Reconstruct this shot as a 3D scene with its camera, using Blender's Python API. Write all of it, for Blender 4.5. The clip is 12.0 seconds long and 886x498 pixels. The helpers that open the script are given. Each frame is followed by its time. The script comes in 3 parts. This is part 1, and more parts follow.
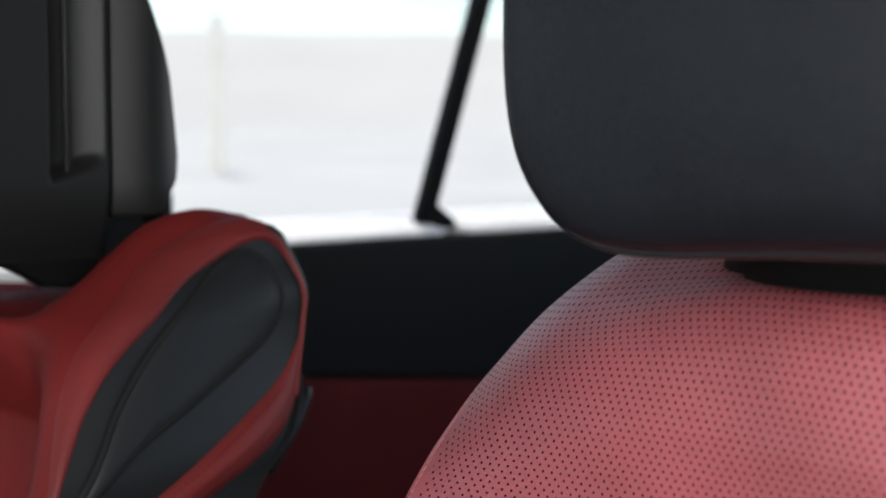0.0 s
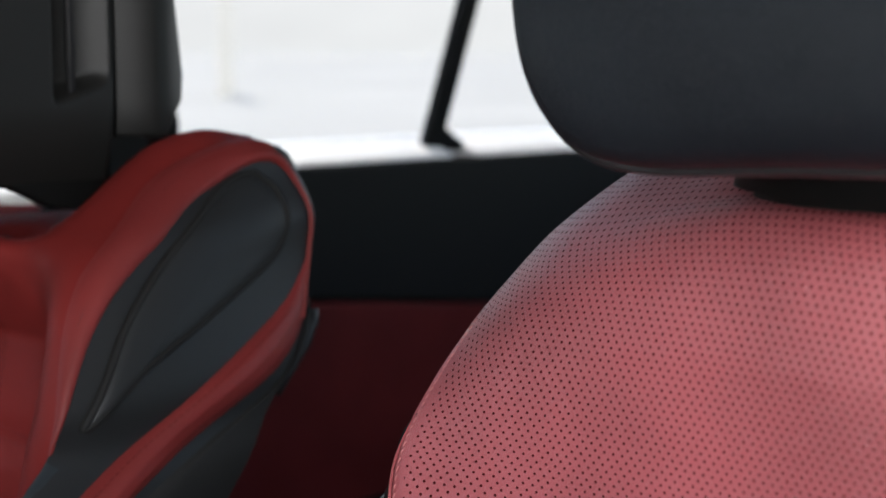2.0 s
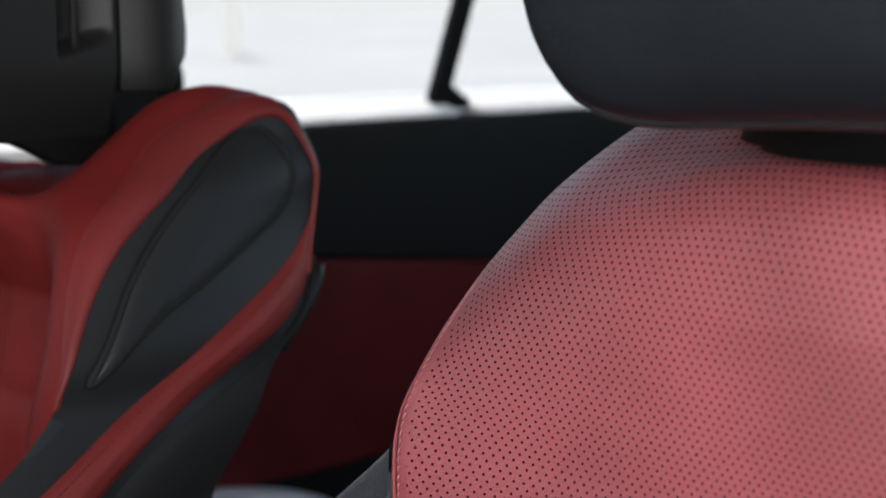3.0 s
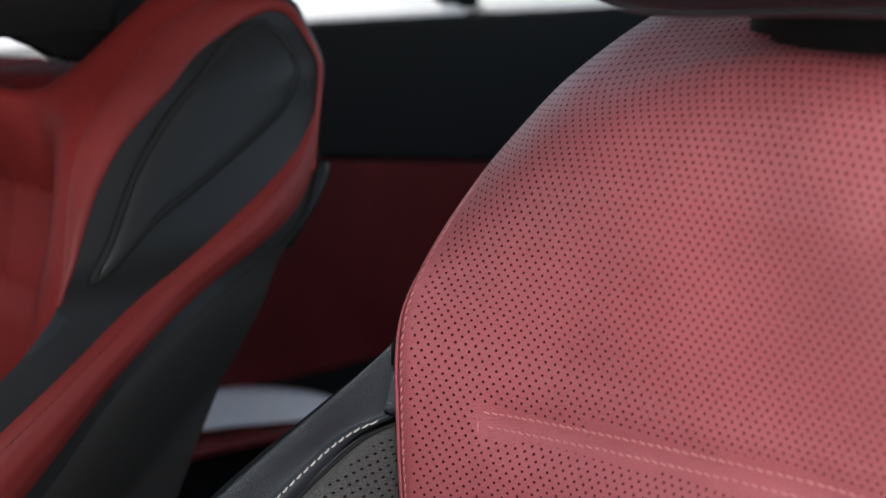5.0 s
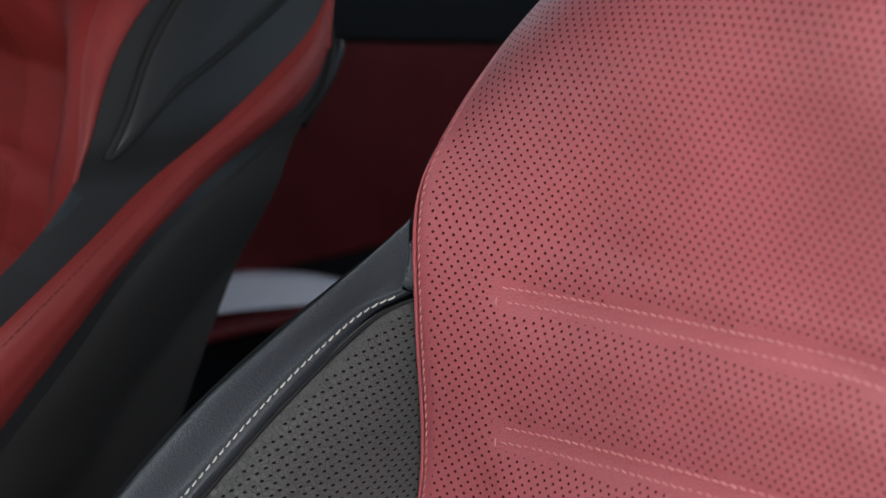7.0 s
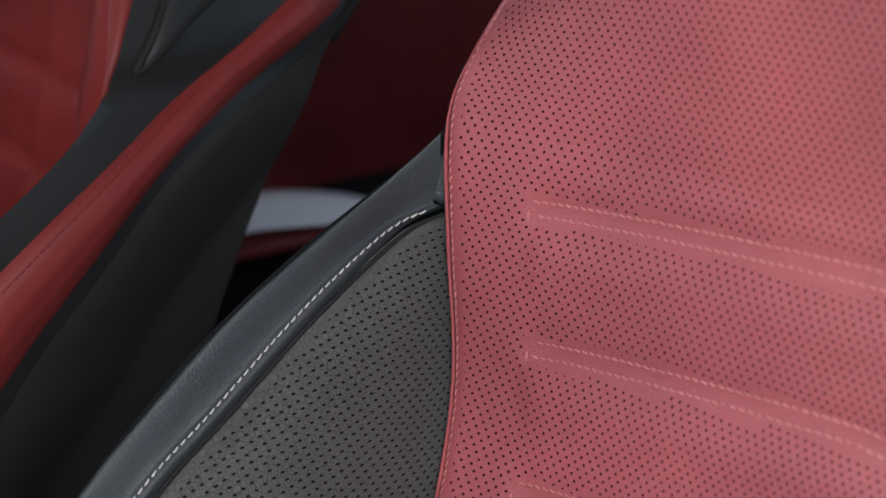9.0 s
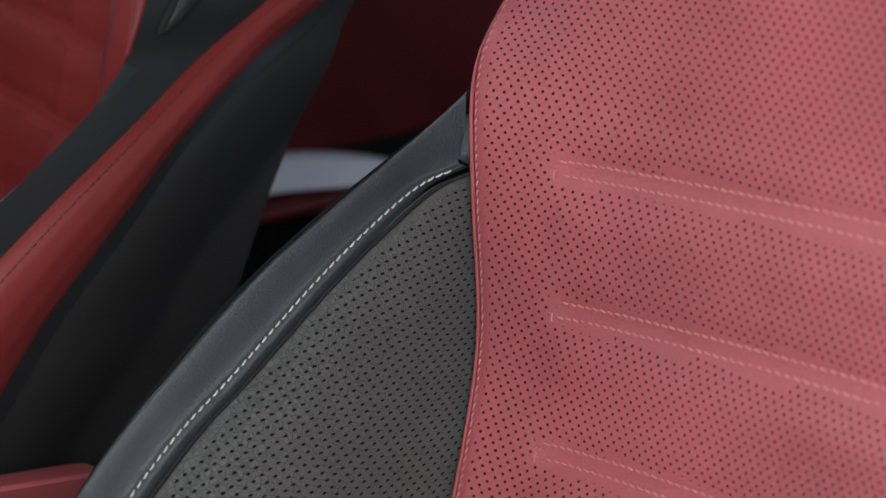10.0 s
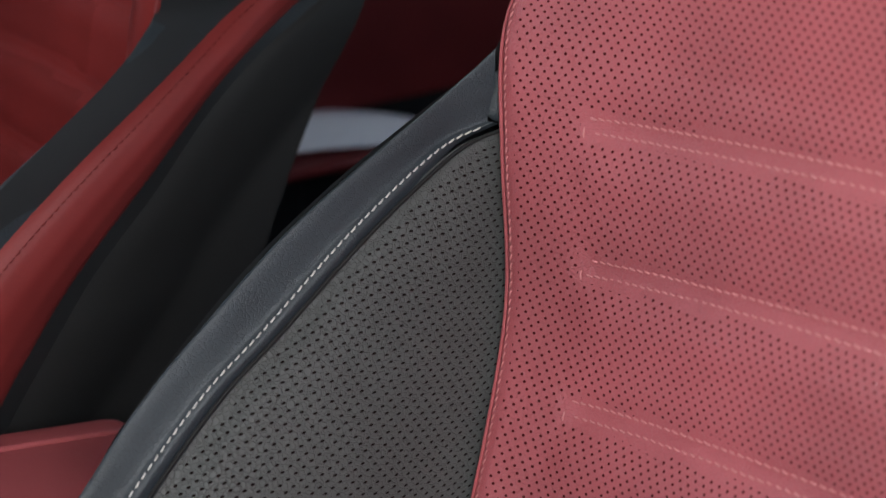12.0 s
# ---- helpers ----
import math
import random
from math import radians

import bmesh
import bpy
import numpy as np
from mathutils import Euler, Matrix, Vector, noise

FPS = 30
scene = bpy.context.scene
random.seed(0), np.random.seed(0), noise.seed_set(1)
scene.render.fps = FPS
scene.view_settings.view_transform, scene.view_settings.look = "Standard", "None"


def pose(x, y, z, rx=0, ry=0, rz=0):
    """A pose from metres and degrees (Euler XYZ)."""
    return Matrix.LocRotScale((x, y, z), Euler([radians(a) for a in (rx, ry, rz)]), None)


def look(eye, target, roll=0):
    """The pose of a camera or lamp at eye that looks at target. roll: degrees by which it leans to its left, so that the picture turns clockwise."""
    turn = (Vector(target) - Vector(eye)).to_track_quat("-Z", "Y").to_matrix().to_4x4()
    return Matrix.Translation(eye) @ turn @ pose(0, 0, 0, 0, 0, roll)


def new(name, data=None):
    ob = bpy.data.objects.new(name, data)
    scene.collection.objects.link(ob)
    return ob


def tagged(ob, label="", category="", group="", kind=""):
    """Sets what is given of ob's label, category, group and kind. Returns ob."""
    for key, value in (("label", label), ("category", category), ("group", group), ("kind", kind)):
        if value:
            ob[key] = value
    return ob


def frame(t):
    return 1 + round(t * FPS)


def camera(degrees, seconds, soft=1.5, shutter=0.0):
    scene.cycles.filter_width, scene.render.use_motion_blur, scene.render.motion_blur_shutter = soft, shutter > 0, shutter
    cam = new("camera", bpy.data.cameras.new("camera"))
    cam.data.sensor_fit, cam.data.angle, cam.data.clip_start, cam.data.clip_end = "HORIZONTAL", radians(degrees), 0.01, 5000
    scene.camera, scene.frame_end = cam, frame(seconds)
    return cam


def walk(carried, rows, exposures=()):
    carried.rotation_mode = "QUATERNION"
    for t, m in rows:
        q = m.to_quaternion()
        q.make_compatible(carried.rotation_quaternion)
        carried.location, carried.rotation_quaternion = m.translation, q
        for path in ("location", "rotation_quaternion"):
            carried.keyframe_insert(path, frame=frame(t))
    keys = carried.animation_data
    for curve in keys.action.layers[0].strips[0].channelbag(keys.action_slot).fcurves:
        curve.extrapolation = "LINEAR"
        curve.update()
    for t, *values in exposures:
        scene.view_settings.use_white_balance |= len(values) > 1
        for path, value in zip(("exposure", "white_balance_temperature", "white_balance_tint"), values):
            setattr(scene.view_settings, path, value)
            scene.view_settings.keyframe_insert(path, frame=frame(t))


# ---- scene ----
cam = camera(34.0, 12.0, soft=1.5)
PATH = [
    (0.0, -0.0001, 0.0001, 1.1002, 85.300, -0.159, 224.000),
    (0.5, 0.0008, -0.0021, 1.0994, 84.658, -0.126, 224.105),
    (1.0, 0.0021, -0.0034, 1.0986, 83.826, -0.107, 224.163),
    (1.5, 0.0030, -0.0048, 1.0977, 83.079, -0.111, 224.288),
    (2.0, 0.0040, -0.0062, 1.0968, 82.336, -0.104, 224.363),
    (2.5, 0.0046, -0.0074, 1.0957, 81.575, -0.095, 224.495),
    (3.0, 0.0051, -0.0086, 1.0941, 80.734, -0.094, 224.631),
    (5.0, 0.0072, -0.0153, 1.0874, 76.988, -0.245, 225.053),
    (5.5, 0.0084, -0.0156, 1.0858, 75.990, -0.228, 225.092),
    (6.0, 0.0092, -0.0156, 1.0833, 74.857, -0.218, 225.225),
    (6.5, 0.0105, -0.0157, 1.0811, 73.709, -0.230, 225.378),
    (7.0, 0.0117, -0.0158, 1.0784, 72.656, -0.189, 225.555),
    (9.0, 0.0158, -0.0163, 1.0719, 69.644, -0.018, 226.606),
    (9.5, 0.0169, -0.0168, 1.0708, 68.861, 0.023, 227.072),
    (10.0, 0.0185, -0.0165, 1.0693, 68.195, 0.158, 227.457),
    (10.5, 0.0192, -0.0167, 1.0684, 67.656, 0.266, 227.830),
    (11.0, 0.0197, -0.0168, 1.0676, 67.144, 0.371, 228.206),
    (11.5, 0.0201, -0.0170, 1.0675, 66.728, 0.437, 228.452),
    (12.0, 0.0201, -0.0168, 1.0673, 66.626, 0.451, 228.493),
]
walk(cam, [(t, pose(x, y, z, rx, ry, rz)) for t, x, y, z, rx, ry, rz in PATH])
cam.data.dof.use_dof = True
cam.data.dof.focus_distance = 0.735
cam.data.dof.aperture_fstop = 6.9

scene.view_settings.exposure = 0.60

# ---- world and sun ----
world = bpy.data.worlds.new("world")
scene.world = world
world.use_nodes = True
wn = world.node_tree.nodes
sky = wn.new("ShaderNodeTexSky")
sky.sky_type = "NISHITA"
sky.sun_disc = False
sky.sun_elevation, sky.sun_rotation = radians(42), radians(62)
sky.air_density, sky.dust_density = 1.0, 0.7
world.node_tree.links.new(sky.outputs[0], wn["Background"].inputs[0])
wn["Background"].inputs[1].default_value = 0.15
SUN_TO = Vector((0.62, -0.33, 0.70))      # where the sun stands, beyond the far side and behind
sun = new("sun", bpy.data.lights.new("sun", "SUN"))
sun.data.energy, sun.data.angle, sun.data.color = 3.0, radians(0.6), (1.0, 0.95, 0.88)
sun.matrix_basis = look((0, 0, 8), Vector((0, 0, 8)) - SUN_TO)


def day_panel(name, loc, target, w, h, power):
    """Daylight that falls in through an opening of the car."""
    d = bpy.data.lights.new(name, "AREA")
    d.shape, d.size, d.size_y, d.energy = "RECTANGLE", w, h, power
    d.color = (1.0, 0.985, 0.975)
    ob = new(name, d)
    ob.matrix_basis = look(loc, target)
    return ob


day_panel("daylight_windscreen", (0.30, 0.62, 1.17), (0.45, -0.5, 0.85), 0.8, 0.45, 1.7)
day_panel("daylight_near_window", (-0.10, 0.06, 1.19), (0.42, -0.50, 0.86), 0.6, 0.40, 5.9)
day_panel("daylight_rear_window", (0.70, -2.24, 1.22), (0.60, -0.6, 1.0), 1.1, 0.38, 0.65)

# ---- materials ----


def mat_new(name):
    m = bpy.data.materials.new(name)
    m.use_nodes = True
    n = m.node_tree.nodes
    return m, n, m.node_tree.links, n["Principled BSDF"]


def node(n, kind, **kw):
    x = n.new(kind)
    for k, v in kw.items():
        if k == "operation":
            x.operation = v
        elif k == "blend":
            x.data_type, x.blend_type = "RGBA", v
        elif k == "feature":
            x.feature = v
    return x


def maths(n, l, op, a, b=None, c=None):
    x = node(n, "ShaderNodeMath", operation=op)
    for i, v in enumerate((a, b, c)):
        if v is None:
            continue
        if isinstance(v, (int, float)):
            x.inputs[i].default_value = v
        else:
            l.new(v, x.inputs[i])
    return x.outputs[0]


def leather(name, col, rough, grain=0.0016, bump=0.25, lattice=None, hole=0.00095, spec=0.4, vary=0.18, sheen=0.0, crease=0.10):
    """Coated leather with pebbled grain and soft blotches; lattice: the perforation's two steps in metres along the UVs."""
    m, n, l, p = mat_new(name)
    tc = n.new("ShaderNodeTexCoord")
    big = n.new("ShaderNodeTexNoise")
    big.inputs["Scale"].default_value, big.inputs["Detail"].default_value = 9.0, 3.0
    l.new(tc.outputs["Object"], big.inputs["Vector"])
    ramp = n.new("ShaderNodeMapRange")
    ramp.inputs[1].default_value, ramp.inputs[2].default_value = 0.3, 0.7
    ramp.inputs[3].default_value, ramp.inputs[4].default_value = 1 - vary, 1 + vary
    l.new(big.outputs[0], ramp.inputs[0])
    vor = n.new("ShaderNodeTexVoronoi")
    vor.feature = "DISTANCE_TO_EDGE"
    vor.inputs["Scale"].default_value = 1 / grain
    warp = n.new("ShaderNodeTexNoise")
    warp.inputs["Scale"].default_value = 260
    l.new(tc.outputs["Object"], warp.inputs["Vector"])
    mixv = node(n, "ShaderNodeMix", blend="LINEAR_LIGHT")
    mixv.inputs[0].default_value = 0.0016
    l.new(tc.outputs["Object"], mixv.inputs[6])
    l.new(warp.outputs["Color"], mixv.inputs[7])
    l.new(mixv.outputs[2], vor.inputs["Vector"])
    cell = n.new("ShaderNodeMapRange")     # plump cells between fine creases
    cell.interpolation_type = "SMOOTHSTEP"
    cell.inputs[1].default_value, cell.inputs[2].default_value = 0.0, 0.13
    l.new(vor.outputs["Distance"], cell.inputs[0])
    depth = n.new("ShaderNodeTexNoise")
    depth.inputs["Scale"].default_value, depth.inputs["Detail"].default_value = 140.0, 2.0
    l.new(tc.outputs["Object"], depth.inputs["Vector"])
    pebble = maths(n, l, "MULTIPLY", cell.outputs[0], maths(n, l, "MULTIPLY", depth.outputs[0], 1.6))
    fine = n.new("ShaderNodeTexNoise")
    fine.inputs["Scale"].default_value, fine.inputs["Detail"].default_value = 900.0, 4.0
    l.new(tc.outputs["Object"], fine.inputs["Vector"])
    height = maths(n, l, "MULTIPLY_ADD", fine.outputs[0], 0.35, pebble)
    base = node(n, "ShaderNodeMix", blend="MULTIPLY")
    base.inputs[0].default_value = 1.0
    base.inputs[6].default_value = (*col, 1)
    crease_shade = n.new("ShaderNodeMapRange")      # darkens the creases: their shade is put into the colour
    crease_shade.inputs[3].default_value, crease_shade.inputs[4].default_value = 1 - crease, 1.0
    l.new(cell.outputs[0], crease_shade.inputs[0])
    l.new(maths(n, l, "MULTIPLY", ramp.outputs[0], crease_shade.outputs[0]), base.inputs[7])
    colour = base.outputs[2]
    if lattice:
        ax, ay, bx, by = lattice
        det = ax * by - ay * bx
        uv = n.new("ShaderNodeSeparateXYZ")
        l.new(tc.outputs["UV"], uv.inputs[0])

        def mix2(p, q, x, y):
            return maths(n, l, "ADD", maths(n, l, "MULTIPLY", x, p), maths(n, l, "MULTIPLY", y, q))
        fi = maths(n, l, "SUBTRACT", maths(n, l, "FRACT", mix2(by / det, -bx / det, uv.outputs[0], uv.outputs[1])), 0.5)
        fj = maths(n, l, "SUBTRACT", maths(n, l, "FRACT", mix2(-ay / det, ax / det, uv.outputs[0], uv.outputs[1])), 0.5)
        dx, dy = mix2(ax, bx, fi, fj), mix2(ay, by, fi, fj)
        r = maths(n, l, "SQRT", maths(n, l, "ADD", maths(n, l, "MULTIPLY", dx, dx), maths(n, l, "MULTIPLY", dy, dy)))
        edge = n.new("ShaderNodeMapRange")
        edge.interpolation_type = "SMOOTHSTEP"
        edge.inputs[1].default_value, edge.inputs[2].default_value = hole * 0.72, hole * 1.15
        edge.inputs[3].default_value, edge.inputs[4].default_value = 1.0, 0.0
        l.new(r, edge.inputs[0])
        at = n.new("ShaderNodeAttribute")
        at.attribute_name = "perforated"
        on = maths(n, l, "GREATER_THAN", at.outputs["Fac"], 0.5)
        holes = maths(n, l, "MULTIPLY", edge.outputs[0], on)
        dark = node(n, "ShaderNodeMix", blend="MIX")
        l.new(holes, dark.inputs[0])
        l.new(colour, dark.inputs[6])
        dark.inputs[7].default_value = (col[0] * 0.20 + 0.001, col[1] * 0.14 + 0.001, col[2] * 0.14 + 0.001, 1)
        colour = dark.outputs[2]
        height = maths(n, l, "SUBTRACT", height, maths(n, l, "MULTIPLY", holes, 3.0))
        l.new(maths(n, l, "MULTIPLY", maths(n, l, "SUBTRACT", 1.0, holes), spec), p.inputs["Specular IOR Level"])
    l.new(colour, p.inputs["Base Color"])
    p.inputs["Sheen Weight"].default_value, p.inputs["Sheen Roughness"].default_value = sheen, 0.25
    rr = n.new("ShaderNodeMapRange")
    rr.inputs[3].default_value, rr.inputs[4].default_value = rough - 0.06, rough + 0.08
    l.new(big.outputs[0], rr.inputs[0])
    l.new(rr.outputs[0], p.inputs["Roughness"])
    bp = n.new("ShaderNodeBump")
    bp.inputs["Strength"].default_value, bp.inputs["Distance"].default_value = bump, 0.0010
    l.new(height, bp.inputs["Height"])
    l.new(bp.outputs[0], p.inputs["Normal"])
    if not lattice:
        p.inputs["Specular IOR Level"].default_value = spec
    return m


def plain(name, col, rough=0.5, metal=0.0, noise_scale=60.0, vary=0.12, bump=0.05, emit=0.0, spec=0.4):
    m, n, l, p = mat_new(name)
    tc = n.new("ShaderNodeTexCoord")
    nz = n.new("ShaderNodeTexNoise")
    nz.inputs["Scale"].default_value, nz.inputs["Detail"].default_value = noise_scale, 5.0
    l.new(tc.outputs["Object"], nz.inputs["Vector"])
    mr = n.new("ShaderNodeMapRange")
    mr.inputs[3].default_value, mr.inputs[4].default_value = 1 - vary, 1 + vary
    l.new(nz.outputs[0], mr.inputs[0])
    mx = node(n, "ShaderNodeMix", blend="MULTIPLY")
    mx.inputs[0].default_value = 1.0
    mx.inputs[6].default_value = (*col, 1)
    l.new(mr.outputs[0], mx.inputs[7])
    l.new(mx.outputs[2], p.inputs["Base Color"])
    p.inputs["Roughness"].default_value, p.inputs["Metallic"].default_value = rough, metal
    p.inputs["Specular IOR Level"].default_value = spec
    if bump:
        bp = n.new("ShaderNodeBump")
        bp.inputs["Strength"].default_value, bp.inputs["Distance"].default_value = bump, 0.002
        l.new(nz.outputs[0], bp.inputs["Height"])
        l.new(bp.outputs[0], p.inputs["Normal"])
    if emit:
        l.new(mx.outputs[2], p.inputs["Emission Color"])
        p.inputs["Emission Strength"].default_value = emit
    return m


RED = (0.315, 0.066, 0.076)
BLACK = (0.012, 0.013, 0.014)
red_perf = leather("red_perforated_leather", RED, 0.46, grain=0.0022, spec=0.75, lattice=(0.0052, 0.0001, 0.0023, 0.0032), bump=0.40, hole=0.00079, sheen=0.04)
# base darkened to put the far seat's shade into its red
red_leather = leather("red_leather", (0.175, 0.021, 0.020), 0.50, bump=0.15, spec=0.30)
# far seat's copy of red_perf with its shade put into the colour
red_far_shaded = leather("red_perforated_shaded_leather", (0.185, 0.019, 0.017), 0.6, bump=0.15, spec=0.10, lattice=(0.0052, 0.0001, 0.0023, 0.0032), hole=0.0011)
red_sheen = leather("red_armrest_leather", (0.31, 0.066, 0.072), 0.45, bump=0.25, spec=0.5)
red_edge = leather("red_edge_leather", (0.29, 0.060, 0.066), 0.62, bump=0.2, spec=0.3)
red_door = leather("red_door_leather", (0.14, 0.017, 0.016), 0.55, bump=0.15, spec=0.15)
black_perf = leather("black_perforated_leather", (0.063, 0.065, 0.063), 0.55, spec=0.34, grain=0.0028, bump=0.58, crease=0.22, lattice=(0.0066, 0.0003, 0.0050, -0.00375), hole=0.00098)
# blue tint puts the sky's reflection on the roll into its colour
black_leather = leather("black_leather", (0.017, 0.023, 0.028), 0.46, grain=0.0024, bump=0.26, spec=0.42, crease=0.18)
rest_leather = leather("black_headrest_leather", (0.006, 0.008, 0.011), 0.46, grain=0.0024, bump=0.32, spec=0.24)
black_piping = leather("black_piping_leather", BLACK, 0.32, bump=0.1, spec=0.6)
black_smooth = leather("black_smooth_leather", BLACK, 0.5, bump=0.12)
black_plastic = plain("black_plastic", (0.010, 0.010, 0.011), 0.45, bump=0.08, noise_scale=400, spec=0.25)
deep_black = plain("matt_black_plastic", (0.004, 0.004, 0.004), 0.7, bump=0.06, noise_scale=400, spec=0.12)
black_trim = plain("black_door_trim", (0.013, 0.0125, 0.012), 0.65, bump=0.1, noise_scale=500, spec=0.15)
housing_plastic = plain("satin_black_plastic", (0.011, 0.011, 0.0105), 0.42, bump=0.05, noise_scale=500, spec=0.24)
grey_shell = plain("dark_grey_shell", (0.015, 0.015, 0.015), 0.7, bump=0.1, noise_scale=500, spec=0.2)
# black cord stands in for the shade down in the seam grooves
gap_black = plain("seam_shadow_cord", (0.006, 0.006, 0.006), 0.8, bump=0)
white_thread = plain("pale_thread", (0.45, 0.43, 0.40), 0.6, noise_scale=900)
pink_thread = plain("rose_thread", (0.46, 0.175, 0.172), 0.55, noise_scale=900)
satin = plain("brushed_aluminium", (0.93, 0.95, 0.97), 0.38, 0.35, noise_scale=120, vary=0.08)
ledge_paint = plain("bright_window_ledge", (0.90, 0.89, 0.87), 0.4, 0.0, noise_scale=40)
carpet = plain("dark_carpet", (0.012, 0.012, 0.012), 0.95, noise_scale=300, vary=0.4, bump=0.4)
headliner = plain("grey_headliner", (0.30, 0.30, 0.30), 0.9, noise_scale=300)
ground_mat = plain("pale_concrete_ground", (0.50, 0.475, 0.43), 0.9, noise_scale=0.12, vary=0.3)
# the hills' pale haze is put in as emission
hill_mat = plain("glowing_hillside", (0.0575, 0.0575, 0.057), 1.0, noise_scale=0.006, vary=0.10, bump=0, emit=8.2)
# added glow fades the mast out as haze would
pole_mat = plain("glowing_grey_mast", (0.20, 0.195, 0.185), 0.9, noise_scale=2, emit=2.3)
glass_mat, gn, gl, gp = mat_new("window_glass")
gp.inputs["Transmission Weight"].default_value, gp.inputs["Roughness"].default_value, gp.inputs["IOR"].default_value = 1.0, 0.0, 1.02
gp.inputs["Base Color"].default_value = (0.97, 0.98, 0.98, 1)

# ---- mesh helpers ----


def finish(name, bm, mat, parent=None, label="", smooth=True):
    me = bpy.data.meshes.new(name)
    if smooth:
        for f in bm.faces:
            f.smooth = True
    bm.to_mesh(me)
    bm.free()
    me.materials.append(mat)
    ob = new(name, me)
    if parent:
        ob.parent = parent
    if label:
        ob["label"] = label
    return ob


part = finish


def spline(knots, count):
    """Catmull-Rom through the knots by chord length, count points."""
    k = np.array(knots, float)
    d = np.concatenate([[0], np.cumsum(np.maximum(1e-9, np.linalg.norm(np.diff(k, axis=0), axis=1) ** 0.7))])
    tang = np.zeros_like(k)
    tang[1:-1] = (k[2:] - k[:-2]) / (d[2:] - d[:-2])[:, None]
    tang[0], tang[-1] = (k[1] - k[0]) / (d[1] - d[0]), (k[-1] - k[-2]) / (d[-1] - d[-2])
    out = []
    for t in np.linspace(0, d[-1], count):
        i = min(max(int(np.searchsorted(d, t, "right")) - 1, 0), len(k) - 2)
        h = d[i + 1] - d[i]
        x = (t - d[i]) / h
        out.append((2 * x**3 - 3 * x**2 + 1) * k[i] + (x**3 - 2 * x**2 + x) * h * tang[i] + (-2 * x**3 + 3 * x**2) * k[i + 1] + (x**3 - x**2) * h * tang[i + 1])
    return np.array(out)


def even(points, step):
    """Points along a polyline at even steps."""
    p = np.array(points)
    d = np.concatenate([[0], np.cumsum(np.linalg.norm(np.diff(p[:, :3], axis=0), axis=1))])
    s = np.arange(0, d[-1], step)
    return np.stack([np.interp(s, d, p[:, i]) for i in range(p.shape[1])], 1)


def grid_normals(P):
    du, dv = np.gradient(P, axis=1), np.gradient(P, axis=0)
    n = np.cross(du, dv)
    return n / np.maximum(1e-12, np.linalg.norm(n, axis=2, keepdims=True))


def grid_bm(P, uv=None, perf=None, closed=False):
    """A sheet of quads from rows of points; uv in metres; perf: 1 where the leather is perforated."""
    bm = bmesh.new()
    rows, cols = P.shape[:2]
    lay = bm.verts.layers.float.new("perforated") if perf is not None else None
    vs = [[bm.verts.new(P[i, j]) for j in range(cols)] for i in range(rows)]
    if lay is not None:
        for i in range(rows):
            for j in range(cols):
                vs[i][j][lay] = float(perf[i, j])
    ul = bm.loops.layers.uv.new("UVMap") if uv is not None else None
    for i in range(rows - 1):
        for j in range(cols if closed else cols - 1):
            jj = (j + 1) % cols
            ids = ((i, j), (i, jj), (i + 1, jj), (i + 1, j))
            f = bm.faces.new([vs[a][b] for a, b in ids])
            if ul is not None:
                for lp, (a, b) in zip(f.loops, ids):
                    lp[ul].uv = uv[a, b]
    return bm


def tube_bm(points, r, sides=8, bm=None, slim=None):
    """A round cord along points, with closed ends."""
    bm = bm or bmesh.new()
    p = np.array(points)
    t = np.gradient(p, axis=0)
    rings = []
    for i, (q, d) in enumerate(zip(p, t)):
        d = Vector(d).normalized()
        f = slim[i] if slim is not None else 1.0
        a = d.orthogonal().normalized() if not rings else (ref - d * ref.dot(d)).normalized()
        ref = a
        b = d.cross(a)
        rings.append([bm.verts.new(Vector(q) + (a * math.cos(k) + b * math.sin(k)) * r * f) for k in np.linspace(0, 2 * math.pi, sides, endpoint=False)])
    for x, y in zip(rings, rings[1:]):
        for k in range(sides):
            bm.faces.new((x[k], x[(k + 1) % sides], y[(k + 1) % sides], y[k]))
    bm.faces.new(rings[0][::-1])
    bm.faces.new(rings[-1])
    return bm


def stitches_bm(points, normals, pitch, length, r, slant=0.0):
    """Single stitches, each a little plump thread that dips at both ends."""
    bm = bmesh.new()
    p = np.concatenate([np.array(points), np.array(normals)], 1)
    e = even(p, pitch)
    for i in range(len(e) - 1):
        c, n = Vector(e[i, :3]), Vector(e[i, 3:]).normalized()
        d = (Vector(e[i + 1, :3]) - c).normalized()
        w = d.cross(n)
        d = (d + w * slant).normalized()
        w = d.cross(n)
        rings = []
        for x, g, lift in ((-0.5, 0.45, -0.5), (-0.28, 0.95, 0.45), (0.0, 1.0, 0.75), (0.28, 0.95, 0.45), (0.5, 0.45, -0.5)):
            q = c + d * (x * length) + n * (lift * r)
            rings.append([bm.verts.new(q + (w * math.cos(k) + n * math.sin(k) * 0.8) * r * g) for k in (0, 1.05, 2.09, 3.14, 4.19, 5.24)])
        for a, b in zip(rings, rings[1:]):
            for k in range(6):
                bm.faces.new((a[k], a[(k + 1) % 6], b[(k + 1) % 6], b[k]))
    return bm


